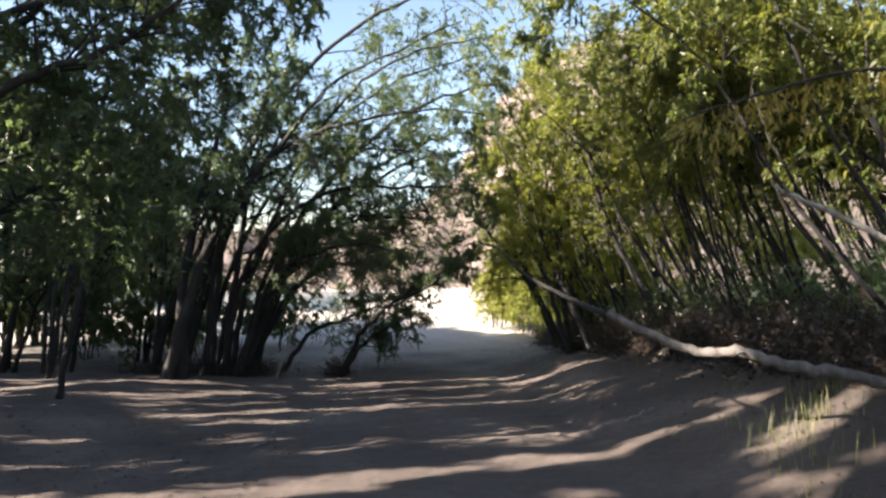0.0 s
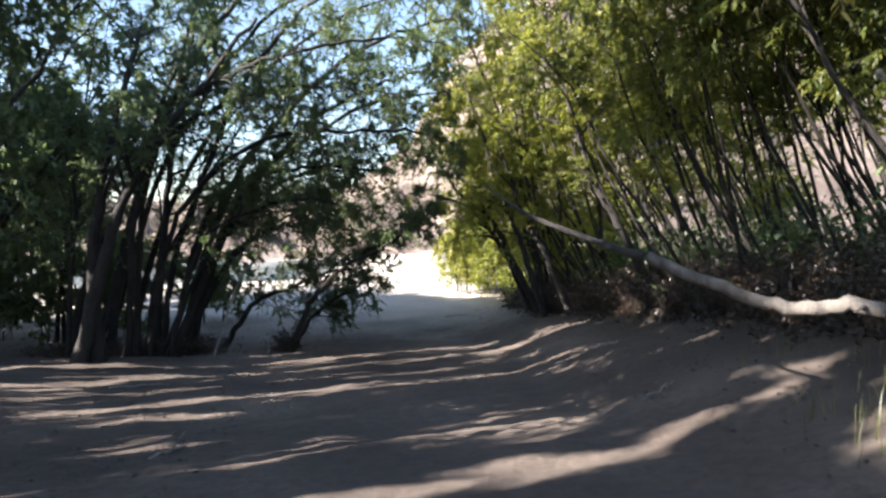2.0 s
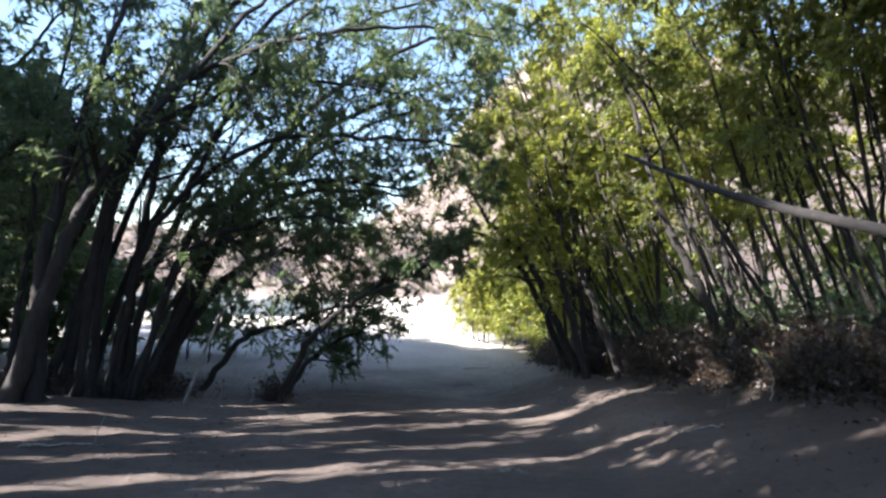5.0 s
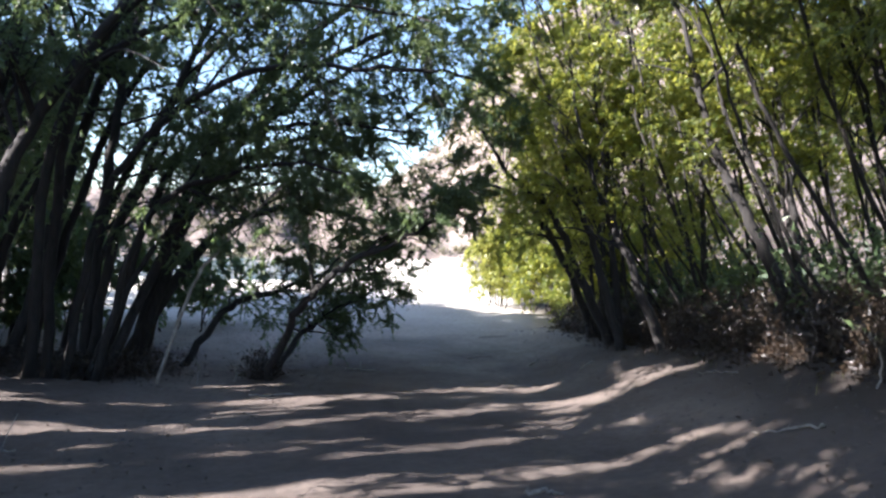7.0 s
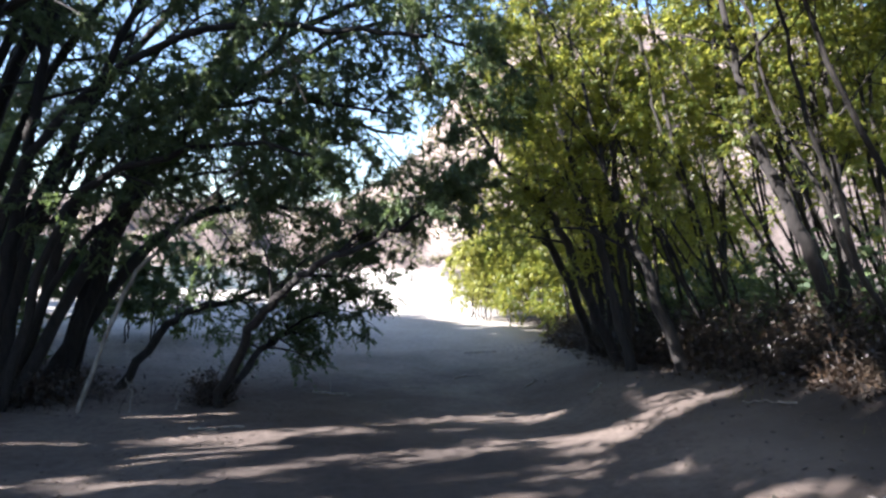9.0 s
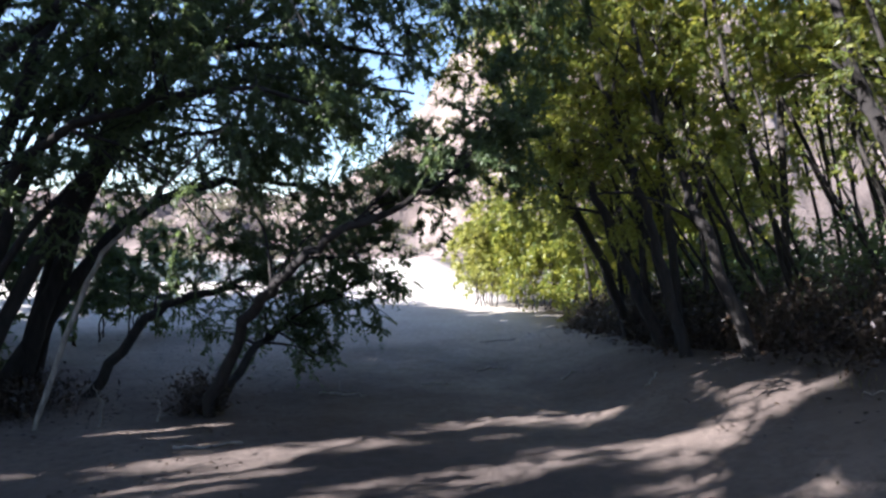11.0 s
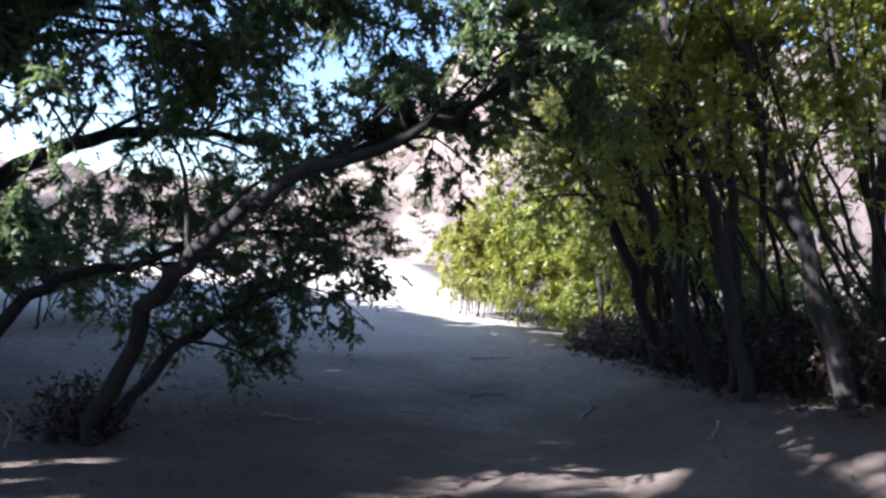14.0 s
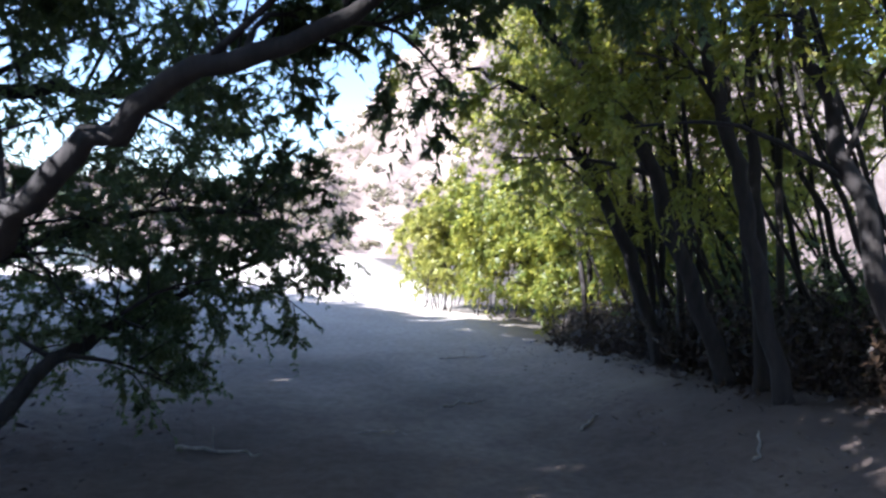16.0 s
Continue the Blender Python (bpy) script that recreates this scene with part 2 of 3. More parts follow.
def ground_z(x, y):
    """Height of the bare ground: a trail down a bank to a flat wash."""
    s = 20.0 - y
    z = -2.2 + 0.108 * (s * 0.5 + math.sqrt(s * s * 0.25 + 2.0)) - 0.05
    if y < 0:
        z += 0.06 * y * (y > -8) - 0.48 * (y <= -8)
    near = step((26 - y) / 2.0)
    rise = max(0.0, x - 1.6)
    z += near * 0.75 * (1 - math.exp(-(rise / 1.9) ** 2))
    z += near * 0.75 * (1 - math.exp(-(max(0.0, x - 4.1) / 1.7) ** 2))
    left = max(0.0, -x - 3.5)
    z += near * 0.22 * (1 - math.exp(-(left / 2.5) ** 2)) * (y < 18) if y < 18 else 0
    z += 0.06 * noise.noise(Vector((x * 0.45, y * 0.45, 0))) + 0.03 * noise.noise(Vector((x * 1.7, y * 1.7, 3)))
    z += 0.012 * max(0.0, y - 80)
    z -= 0.6 * math.exp(-min(9.0, abs((y - 64 + 0.1 * x) / 17.0)) ** 4) * step(-x - 7)
    return z


def grid_axis(parts):
    a = [parts[0][0]]
    for lo, hi, step in parts:
        k = max(1, round((hi - lo) / step))
        a += [lo + (hi - lo) * (i + 1) / k for i in range(k)]
    return a


gx = grid_axis([(-900, -100, 100), (-100, -20, 5), (-20, -8, 0.5), (-8, 8, 0.14), (8, 20, 0.5), (20, 100, 5), (100, 900, 100)])
gy = grid_axis([(-900, -100, 100), (-100, -10, 6), (-10, 0, 0.5), (0, 24, 0.14), (24, 44, 0.4), (44, 120, 3), (120, 900, 60)])
gv = [(x, y, ground_z(x, y) + 0.028 * noise.noise(Vector((x * 4.5, y * 4.5, 7)))) for y in gy for x in gx]
w = len(gx)
gf = [(j * w + i, j * w + i + 1, (j + 1) * w + i + 1, (j + 1) * w + i) for j in range(len(gy) - 1) for i in range(w - 1)]
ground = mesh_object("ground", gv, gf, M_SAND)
tagged(ground, "pale trodden sandy earth trail sloping down to a dry wash", "ground", kind="structure")


def hill_z(x, y):
    foot = 82 + 0.1 * x
    up = max(0.0, y - foot)
    top = 12 + 48 * step((x - 9) / 6.0)
    h = top * (1 - math.exp(-up / 26.0))
    v = Vector((x * 0.09, y * 0.05, 1))
    h += min(1.0, up / 9) * (3.0 * noise.fractal(v, 1.0, 2.0, 5) - 2.6 * abs(noise.noise(Vector((x * 0.22, y * 0.05, 4)))) + 1.8 * noise.fractal(v * 5, 0.8, 2.0, 4))
    return ground_z(x, foot) - 0.6 + h


hx = grid_axis([(-260, -60, 8), (-60, 60, 1.2), (60, 260, 8)])
hy = grid_axis([(78, 150, 1.0), (150, 260, 8)])
hv = [(x, y + 0.1 * x, hill_z(x, y + 0.1 * x)) for y in hy for x in hx]
w = len(hx)
hf = [(j * w + i, j * w + i + 1, (j + 1) * w + i + 1, (j + 1) * w + i) for j in range(len(hy) - 1) for i in range(w - 1)]
hill = mesh_object("hillside", hv, hf, M_HILL)
tagged(hill, "steep pale eroded earth hillside in full sun", "hillside", kind="structure")


wx, wy = grid_axis([(-90, -6, 4)]), grid_axis([(40, 84, 2)])
wv = [(x, y - 0.1 * x, -2.5) for y in wy for x in wx]
w = len(wx)
water = mesh_object("water", wv, [(j * w + i, j * w + i + 1, (j + 1) * w + i + 1, (j + 1) * w + i) for j in range(len(wy) - 1) for i in range(w - 1)], M_WATER)
tagged(water, "still pale blue water of a shallow river", "water", kind="structure")


# ---------------------------------------------------------------- trees
def willow(name, label, group, seed, stems, leaf, trunk_mat, per=10, size=(0.14, 0.055), limbs=9, reach=2.2, thick=0.09, out=None, start=0.3, droop=0.5, lift=0.25, subs=6, tufts=6, plain=True):
    """A many-stemmed willow. stems: lists of points that each stem passes through."""
    rng = np.random.default_rng(seed)
    base = Vector(stems[0][0])
    base.z = ground_z(base.x, base.y)
    tree = new(name)
    tree.location = base
    tagged(tree, label, "tree", group)
    twigs, fine = [], Tubes()
    for st in stems:
        pts = [Vector(p) for p in st]
        pts[0].z = ground_z(pts[0].x, pts[0].y) - 0.12
        line = [p - base for p in bezier(pts, 6)]
        line = [p + Vector(rng.normal(0, 0.025, 3)) if i else p for i, p in enumerate(line)]
        r0 = thick * rng.uniform(0.75, 1.2)
        rr = [r0 * (1 - 0.8 * i / (len(line) - 1)) * (1.4 if i == 0 else 1) for i in range(len(line))]
        t = Tubes()
        t.add(line, rr, 8, 0.08, rng)
        trunk = mesh_object("trunk", t.v, t.f, trunk_mat, tree)
        for _ in range(limbs):
            one = Tubes()
            sprout(rng, line, rr, start, 1, reach, 0.8, twigs, (one, fine), 2, lift, out, subs, tufts)
            mesh_object("limb", one.v, one.f, trunk_mat, trunk)
    mesh_object("spray", fine.v, fine.f, trunk_mat, tree, kind="stuff")
    leaf_object("crown", twigs, rng, per, size[0], size[1], leaf, tree, droop, kind="stuff", plain=plain)
    return tree


def lean(x, y, dx, dy, h, bow=0.35):
    """A stem that leans over as it rises h metres."""
    z = ground_z(x, y)
    return [(x, y, z), (x + dx * 0.3 * (1 - bow), y + dy * 0.3 * (1 - bow), z + h * 0.42), (x + dx * 0.68, y + dy * 0.68, z + h * 0.78), (x + dx, y + dy, z + h)]


def clump(rng, x, y, n, dx, dy, h, wide=0.6, bow=0.35):
    return [lean(x + rng.uniform(-wide, wide), y + rng.uniform(-wide, wide), rng.uniform(*dx), rng.uniform(*dy), rng.uniform(*h), bow) for _ in range(n)]


rng0 = np.random.default_rng(5)
W_LABEL = "leaning many-stemmed willow with dark bark beside the trail"
T_LABEL = "dense clump of slender willow stems with yellow-green leaves"
# the leaning clump at the foot of the bank
willow("willow_tree", "large willow clump with dark trunks leaning over the trail", "willows on the bank", 11, [
    [(-6.34, 19.2, -1.6), (-6.05, 19.2, 0.04), (-5.45, 19.2, 1.74), (-4.96, 19.2, 3.0), (-4.0, 19.2, 5.0), (-2.4, 19.0, 6.8), (-0.8, 18.8, 7.6), (0.9, 18.8, 8.0)],
    [(-6.65, 19.6, -1.7), (-6.51, 19.6, -0.3), (-6.27, 19.6, 1.54), (-6.03, 19.6, 3.38), (-5.6, 19.6, 5.1), (-5.2, 19.5, 7.2)],
    [(-6.11, 19.0, -1.5), (-4.9, 19.6, 0.8), (-4.0, 20.2, 2.1), (-2.9, 21.0, 2.75), (-1.6, 21.5, 2.9), (-0.3, 21.9, 2.8)],
    [(-6.2, 19.9, -1.5), (-5.2, 21.4, 0.2), (-4.2, 22.8, 1.2), (-3.0, 23.4, 1.35), (-1.6, 23.6, 1.1)],
    [(-7.2, 20.5, -1.8), (-6.9, 20.5, -0.1), (-6.2, 20.5, 1.2), (-5.0, 20.5, 3.3), (-3.6, 20.6, 5.2)],
    [(-6.1, 20.8, -1.6), (-5.0, 21.0, 1.6), (-3.0, 21.2, 3.6), (-0.6, 21.4, 4.9), (1.5, 21.6, 5.2)],
    [(-6.5, 21.2, -1.6), (-5.3, 21.6, 2.0), (-3.0, 22.0, 5.2), (-0.4, 22.2, 7.0), (1.8, 22.3, 7.6)],
    [(-6.0, 20.3, -1.6), (-5.2, 20.4, 0.6), (-4.0, 20.6, 2.6), (-2.4, 20.8, 4.3), (-0.4, 21.0, 5.4), (1.0, 21.2, 5.8)],
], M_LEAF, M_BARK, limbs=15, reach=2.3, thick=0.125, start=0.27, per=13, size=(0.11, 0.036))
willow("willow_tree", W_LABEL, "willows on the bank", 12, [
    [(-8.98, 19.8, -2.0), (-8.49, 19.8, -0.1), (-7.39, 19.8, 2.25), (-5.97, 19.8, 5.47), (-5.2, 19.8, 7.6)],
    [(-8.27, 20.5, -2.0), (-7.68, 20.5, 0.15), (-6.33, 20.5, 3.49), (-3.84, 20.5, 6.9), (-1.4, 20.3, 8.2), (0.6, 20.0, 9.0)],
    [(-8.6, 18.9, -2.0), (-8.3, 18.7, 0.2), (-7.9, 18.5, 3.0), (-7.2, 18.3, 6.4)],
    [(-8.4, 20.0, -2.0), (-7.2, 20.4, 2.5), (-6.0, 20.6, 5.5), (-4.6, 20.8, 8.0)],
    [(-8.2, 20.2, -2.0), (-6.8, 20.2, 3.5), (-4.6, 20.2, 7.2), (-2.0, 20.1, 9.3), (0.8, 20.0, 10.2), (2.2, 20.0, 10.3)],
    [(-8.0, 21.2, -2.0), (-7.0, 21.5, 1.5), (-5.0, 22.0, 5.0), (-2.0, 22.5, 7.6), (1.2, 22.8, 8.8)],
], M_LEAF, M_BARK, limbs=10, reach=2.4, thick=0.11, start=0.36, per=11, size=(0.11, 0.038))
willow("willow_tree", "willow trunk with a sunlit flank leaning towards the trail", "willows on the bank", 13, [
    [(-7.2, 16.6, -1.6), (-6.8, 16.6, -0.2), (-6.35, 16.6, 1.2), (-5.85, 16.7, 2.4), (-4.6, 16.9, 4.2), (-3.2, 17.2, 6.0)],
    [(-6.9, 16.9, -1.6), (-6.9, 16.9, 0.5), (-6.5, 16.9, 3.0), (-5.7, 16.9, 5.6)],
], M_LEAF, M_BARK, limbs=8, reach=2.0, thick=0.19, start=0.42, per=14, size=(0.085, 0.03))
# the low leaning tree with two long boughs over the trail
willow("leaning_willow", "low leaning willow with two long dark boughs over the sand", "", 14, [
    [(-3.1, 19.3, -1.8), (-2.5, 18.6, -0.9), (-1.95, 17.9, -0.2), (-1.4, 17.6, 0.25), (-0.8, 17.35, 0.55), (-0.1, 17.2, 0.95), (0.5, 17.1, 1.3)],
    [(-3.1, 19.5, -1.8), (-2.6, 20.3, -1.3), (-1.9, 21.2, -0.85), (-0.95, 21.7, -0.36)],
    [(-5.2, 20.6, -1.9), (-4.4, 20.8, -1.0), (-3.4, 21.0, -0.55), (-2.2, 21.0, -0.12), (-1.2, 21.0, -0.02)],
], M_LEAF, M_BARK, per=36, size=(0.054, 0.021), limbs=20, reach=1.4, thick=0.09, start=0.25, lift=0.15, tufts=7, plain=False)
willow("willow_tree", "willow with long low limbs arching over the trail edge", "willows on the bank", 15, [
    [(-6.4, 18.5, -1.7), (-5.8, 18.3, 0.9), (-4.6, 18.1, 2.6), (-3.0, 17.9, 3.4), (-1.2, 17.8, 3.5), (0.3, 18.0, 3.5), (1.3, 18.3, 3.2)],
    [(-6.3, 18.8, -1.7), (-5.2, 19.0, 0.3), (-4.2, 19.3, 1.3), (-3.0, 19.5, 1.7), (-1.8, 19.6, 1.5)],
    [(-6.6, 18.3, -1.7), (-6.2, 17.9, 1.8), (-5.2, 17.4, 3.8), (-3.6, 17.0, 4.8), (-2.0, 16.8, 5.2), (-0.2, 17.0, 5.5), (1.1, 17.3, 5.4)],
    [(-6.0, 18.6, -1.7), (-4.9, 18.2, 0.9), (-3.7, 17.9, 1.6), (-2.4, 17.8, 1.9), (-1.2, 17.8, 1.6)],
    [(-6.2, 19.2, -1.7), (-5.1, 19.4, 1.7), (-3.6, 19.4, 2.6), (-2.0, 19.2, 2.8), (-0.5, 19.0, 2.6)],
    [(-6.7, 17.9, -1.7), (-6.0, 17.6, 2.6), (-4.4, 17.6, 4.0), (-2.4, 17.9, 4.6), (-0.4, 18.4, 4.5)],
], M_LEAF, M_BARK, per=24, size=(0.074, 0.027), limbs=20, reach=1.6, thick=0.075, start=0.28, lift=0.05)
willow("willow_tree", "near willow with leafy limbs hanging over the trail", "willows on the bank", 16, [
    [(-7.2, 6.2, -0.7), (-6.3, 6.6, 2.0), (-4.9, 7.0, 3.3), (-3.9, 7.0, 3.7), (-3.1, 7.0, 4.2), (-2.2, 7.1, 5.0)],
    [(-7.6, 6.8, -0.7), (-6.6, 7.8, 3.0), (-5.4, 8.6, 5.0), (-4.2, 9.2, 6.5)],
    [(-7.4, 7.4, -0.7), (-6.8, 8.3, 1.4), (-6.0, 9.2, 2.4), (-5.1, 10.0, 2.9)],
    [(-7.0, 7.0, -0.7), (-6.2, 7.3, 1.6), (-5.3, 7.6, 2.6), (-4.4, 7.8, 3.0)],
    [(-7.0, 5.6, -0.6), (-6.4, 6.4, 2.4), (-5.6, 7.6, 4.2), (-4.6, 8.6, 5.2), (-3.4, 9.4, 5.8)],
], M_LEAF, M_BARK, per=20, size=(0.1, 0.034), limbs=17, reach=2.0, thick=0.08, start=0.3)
# further willows along that side; those beyond x -14.5 are added, mostly hidden, to shade the wash
for i, (x, y, n, dx, h) in enumerate([(-11.4, 18.5, 4, (2.4, 5.2), (6.5, 9)), (-14.0, 20.5, 4, (2.0, 5.0), (6, 9)), (-10.5, 22.5, 4, (1.0, 4.0), (5.5, 8)), (-7.6, 12.3, 1, (2.4, 3.8), (6, 8)), (-10.2, 16.4, 2, (0.2, 2.2), (5, 7.5)), (-15.2, 24.5, 5, (0.0, 3.0), (6.5, 8.5)), (-15.4, 28.0, 5, (0.0, 3.0), (6, 8)), (-17.5, 31.5, 6, (0.0, 3.0), (6, 7.5)), (-20.5, 33.2, 6, (0.0, 3.0), (7.5, 9)), (-14.6, 30.6, 5, (0.0, 3.0), (5.5, 6.5))]):
    far = x < -14.5
    willow("willow_tree", W_LABEL, "willows on the bank", 20 + i, clump(rng0, x, y, n, dx, (-1.2, 1.0), h), M_LEAF, M_BARK, limbs=(9 if far else 10), reach=2.6, thick=0.075, start=0.18, per=(4 if far else 6), subs=(4 if far else 6), size=((0.34, 0.15) if far else (0.155, 0.06)))
# two close rows of tall narrow poplars added further out on that side, mostly out of view, to shade the trail
SLANT = SUN_FROM.y / SUN_FROM.x
rng_row = np.random.default_rng(3)
# openings between the added trees, set where sun streaks cross the ground
STREAK_GAPS = [(-3.4, 0.45), (-1.4, 0.45), (0.6, 0.46), (2.3, 0.5), (3.9, 0.55), (5.4, 0.5), (6.85, 0.52), (8.5, 0.46), (10.0, 0.44), (11.4, 0.44), (12.8, 0.42), (14.2, 0.42), (16.0, 0.64), (18.15, 0.8), (21.0, 0.42), (29.6, 0.3), (34.5, 0.4)]
for k, x in enumerate((-17.6, -19.4, -21.0)):
    for (lo, lo_half), (hi, hi_half) in zip(STREAK_GAPS, STREAK_GAPS[1:]):
        if k == 2 and lo < 18:
            continue
        lo, hi = lo + lo_half, hi - hi_half
        n = math.ceil((hi - lo) / 0.85) + (k == 1)
        for i in range(n):
            c = lo + (hi - lo) * (i / (n - 1) if n > 1 else 0.5)
            px = x + rng_row.uniform(-0.25, 0.25)
            py = c + SLANT * px
            h = rng_row.uniform(14.0, 16.5) if c < 9 else rng_row.uniform(16.5, 18.5) if c < 15 else rng_row.uniform(13.8, 15.2) if c < 21 else rng_row.uniform(11.8, 13.0)
            if c > 29.6:
                h -= 0.75 * (c - 29.2)
            willow("shade_poplar", "tall narrow poplar added mostly out of view to shade the trail", "rows of poplars", 200 + int(rng_row.integers(900)), [lean(px, py, rng_row.uniform(-0.1, 0.1), rng_row.uniform(-0.06, 0.06), h)], M_LEAF, M_BARK, limbs=18, reach=0.86, thick=0.14, start=0.02, per=5, subs=3, tufts=4, lift=0.6, droop=-2.2, size=(0.85, 0.2))
# the thicket on the other side
willow("willow_tree", "tall willow with crossing dark trunks in the thicket", "willow thicket", 40, [
    [(4.1, 20.5, -1.4), (3.56, 20.5, 0.08), (3.23, 20.5, 1.11), (2.78, 20.5, 2.22), (2.2, 20.5, 4.2), (1.6, 20.5, 6.0)],
    [(4.2, 21.5, -1.4), (3.2, 21.5, 0.31), (2.64, 21.5, 1.34), (1.57, 21.6, 2.34), (0.9, 21.8, 3.6)],
    [(4.6, 19.5, -1.4), (4.1, 19.5, -0.27), (3.54, 19.5, 1.03), (3.1, 19.5, 1.87), (2.6, 19.4, 3.6)],
    [(4.2, 23.0, -1.5), (3.1, 23.0, 0.6), (2.1, 23.0, 1.8), (1.1, 23.0, 2.1)],
    [(4.2, 21.0, -1.4), (3.9, 21.0, 1.0), (3.6, 21.0, 3.0), (3.2, 21.0, 6.0)],
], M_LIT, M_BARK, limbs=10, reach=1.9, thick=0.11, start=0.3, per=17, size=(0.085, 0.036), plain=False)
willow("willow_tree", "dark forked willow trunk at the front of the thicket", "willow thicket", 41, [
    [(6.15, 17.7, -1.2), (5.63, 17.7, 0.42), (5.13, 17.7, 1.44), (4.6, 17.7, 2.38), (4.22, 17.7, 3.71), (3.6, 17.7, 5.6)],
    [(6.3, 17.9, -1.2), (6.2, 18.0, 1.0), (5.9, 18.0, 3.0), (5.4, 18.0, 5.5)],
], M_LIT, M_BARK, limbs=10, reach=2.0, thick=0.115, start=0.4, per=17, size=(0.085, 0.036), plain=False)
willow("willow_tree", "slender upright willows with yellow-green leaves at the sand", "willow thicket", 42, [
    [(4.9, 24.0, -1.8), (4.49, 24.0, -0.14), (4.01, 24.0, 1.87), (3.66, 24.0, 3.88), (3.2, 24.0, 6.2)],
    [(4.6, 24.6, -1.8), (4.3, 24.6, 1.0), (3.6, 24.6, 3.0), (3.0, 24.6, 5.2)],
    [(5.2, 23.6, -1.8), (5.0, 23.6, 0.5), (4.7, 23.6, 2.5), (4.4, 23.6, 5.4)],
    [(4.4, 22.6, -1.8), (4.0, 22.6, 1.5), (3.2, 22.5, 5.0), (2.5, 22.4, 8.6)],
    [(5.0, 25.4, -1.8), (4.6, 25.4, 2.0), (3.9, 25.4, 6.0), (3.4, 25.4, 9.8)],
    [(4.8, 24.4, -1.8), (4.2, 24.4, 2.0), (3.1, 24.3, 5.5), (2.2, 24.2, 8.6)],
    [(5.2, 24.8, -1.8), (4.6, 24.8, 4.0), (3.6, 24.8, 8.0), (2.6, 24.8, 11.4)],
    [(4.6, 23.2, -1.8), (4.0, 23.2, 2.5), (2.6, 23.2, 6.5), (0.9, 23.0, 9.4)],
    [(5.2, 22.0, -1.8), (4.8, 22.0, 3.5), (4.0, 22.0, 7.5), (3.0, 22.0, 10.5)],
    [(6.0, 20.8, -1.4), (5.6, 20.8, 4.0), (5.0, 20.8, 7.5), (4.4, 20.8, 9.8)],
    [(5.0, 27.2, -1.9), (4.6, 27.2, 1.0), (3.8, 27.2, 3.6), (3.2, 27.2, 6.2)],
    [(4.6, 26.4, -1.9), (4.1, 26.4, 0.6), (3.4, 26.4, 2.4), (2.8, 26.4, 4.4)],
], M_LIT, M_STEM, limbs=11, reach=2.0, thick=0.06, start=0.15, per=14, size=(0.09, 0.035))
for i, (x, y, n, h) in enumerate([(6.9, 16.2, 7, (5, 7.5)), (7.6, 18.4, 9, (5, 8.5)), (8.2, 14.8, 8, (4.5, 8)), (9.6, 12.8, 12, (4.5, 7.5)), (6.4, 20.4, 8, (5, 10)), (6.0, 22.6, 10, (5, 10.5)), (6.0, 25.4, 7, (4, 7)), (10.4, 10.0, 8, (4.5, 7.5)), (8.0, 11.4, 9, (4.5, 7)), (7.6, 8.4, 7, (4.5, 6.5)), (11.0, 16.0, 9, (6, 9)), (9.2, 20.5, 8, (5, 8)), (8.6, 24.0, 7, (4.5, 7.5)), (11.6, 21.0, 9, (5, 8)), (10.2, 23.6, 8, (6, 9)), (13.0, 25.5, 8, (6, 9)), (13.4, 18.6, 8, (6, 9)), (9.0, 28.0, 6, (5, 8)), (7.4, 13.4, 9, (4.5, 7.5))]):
    willow("willow_thicket", T_LABEL, "willow thicket", 50 + i, clump(rng0, x, y, n, (-4.6, -1.6), (-0.9, 0.7), h, 1.2, -0.45), M_OLIVE_SHADE if y < 17 else M_LIT, M_STEM, limbs=5, reach=1.85, thick=0.04, start=(0.3 if y < 19 else 0.2), tufts=5, per=(8 if x > 8.5 else 13), size=((0.14, 0.055) if x > 8.5 else (0.095, 0.037)))
# trees that overhang from beside the trail; those below y 3 are unseen, added to block sky light
for i, (x, y, n, dx, h) in enumerate([(8.2, 7.0, 4, (-5.0, -1.5), (4.2, 6)), (8.0, 2.6, 4, (-5.5, -1.5), (4.5, 7)), (8.4, -2.5, 4, (-6, -1.5), (4.5, 7)), (9.6, 11.0, 6, (-6, -2.5), (4.2, 6.4)), (8.6, -8.0, 4, (-6, -1.5), (4.5, 7))]):
    willow("willow_tree", "willow with drooping sprays overhanging the trail", "willow thicket", 70 + i, clump(rng0, x, y, n, dx, (-0.8, 1.4), h), M_OLIVE_SHADE, M_STEM, limbs=10, reach=2.2, thick=0.06, start=0.35, per=10, size=(0.13, 0.027), droop=0.9, plain=False)
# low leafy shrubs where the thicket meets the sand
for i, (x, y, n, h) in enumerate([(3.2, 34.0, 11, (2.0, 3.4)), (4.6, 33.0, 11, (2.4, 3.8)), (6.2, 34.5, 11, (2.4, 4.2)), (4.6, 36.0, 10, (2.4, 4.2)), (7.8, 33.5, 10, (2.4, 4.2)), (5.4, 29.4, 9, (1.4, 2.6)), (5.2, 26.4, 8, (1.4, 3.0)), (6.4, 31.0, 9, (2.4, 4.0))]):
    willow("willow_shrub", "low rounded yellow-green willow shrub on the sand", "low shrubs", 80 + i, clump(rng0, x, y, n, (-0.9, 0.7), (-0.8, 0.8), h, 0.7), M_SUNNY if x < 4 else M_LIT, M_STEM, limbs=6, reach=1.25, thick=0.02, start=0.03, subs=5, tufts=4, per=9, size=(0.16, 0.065))


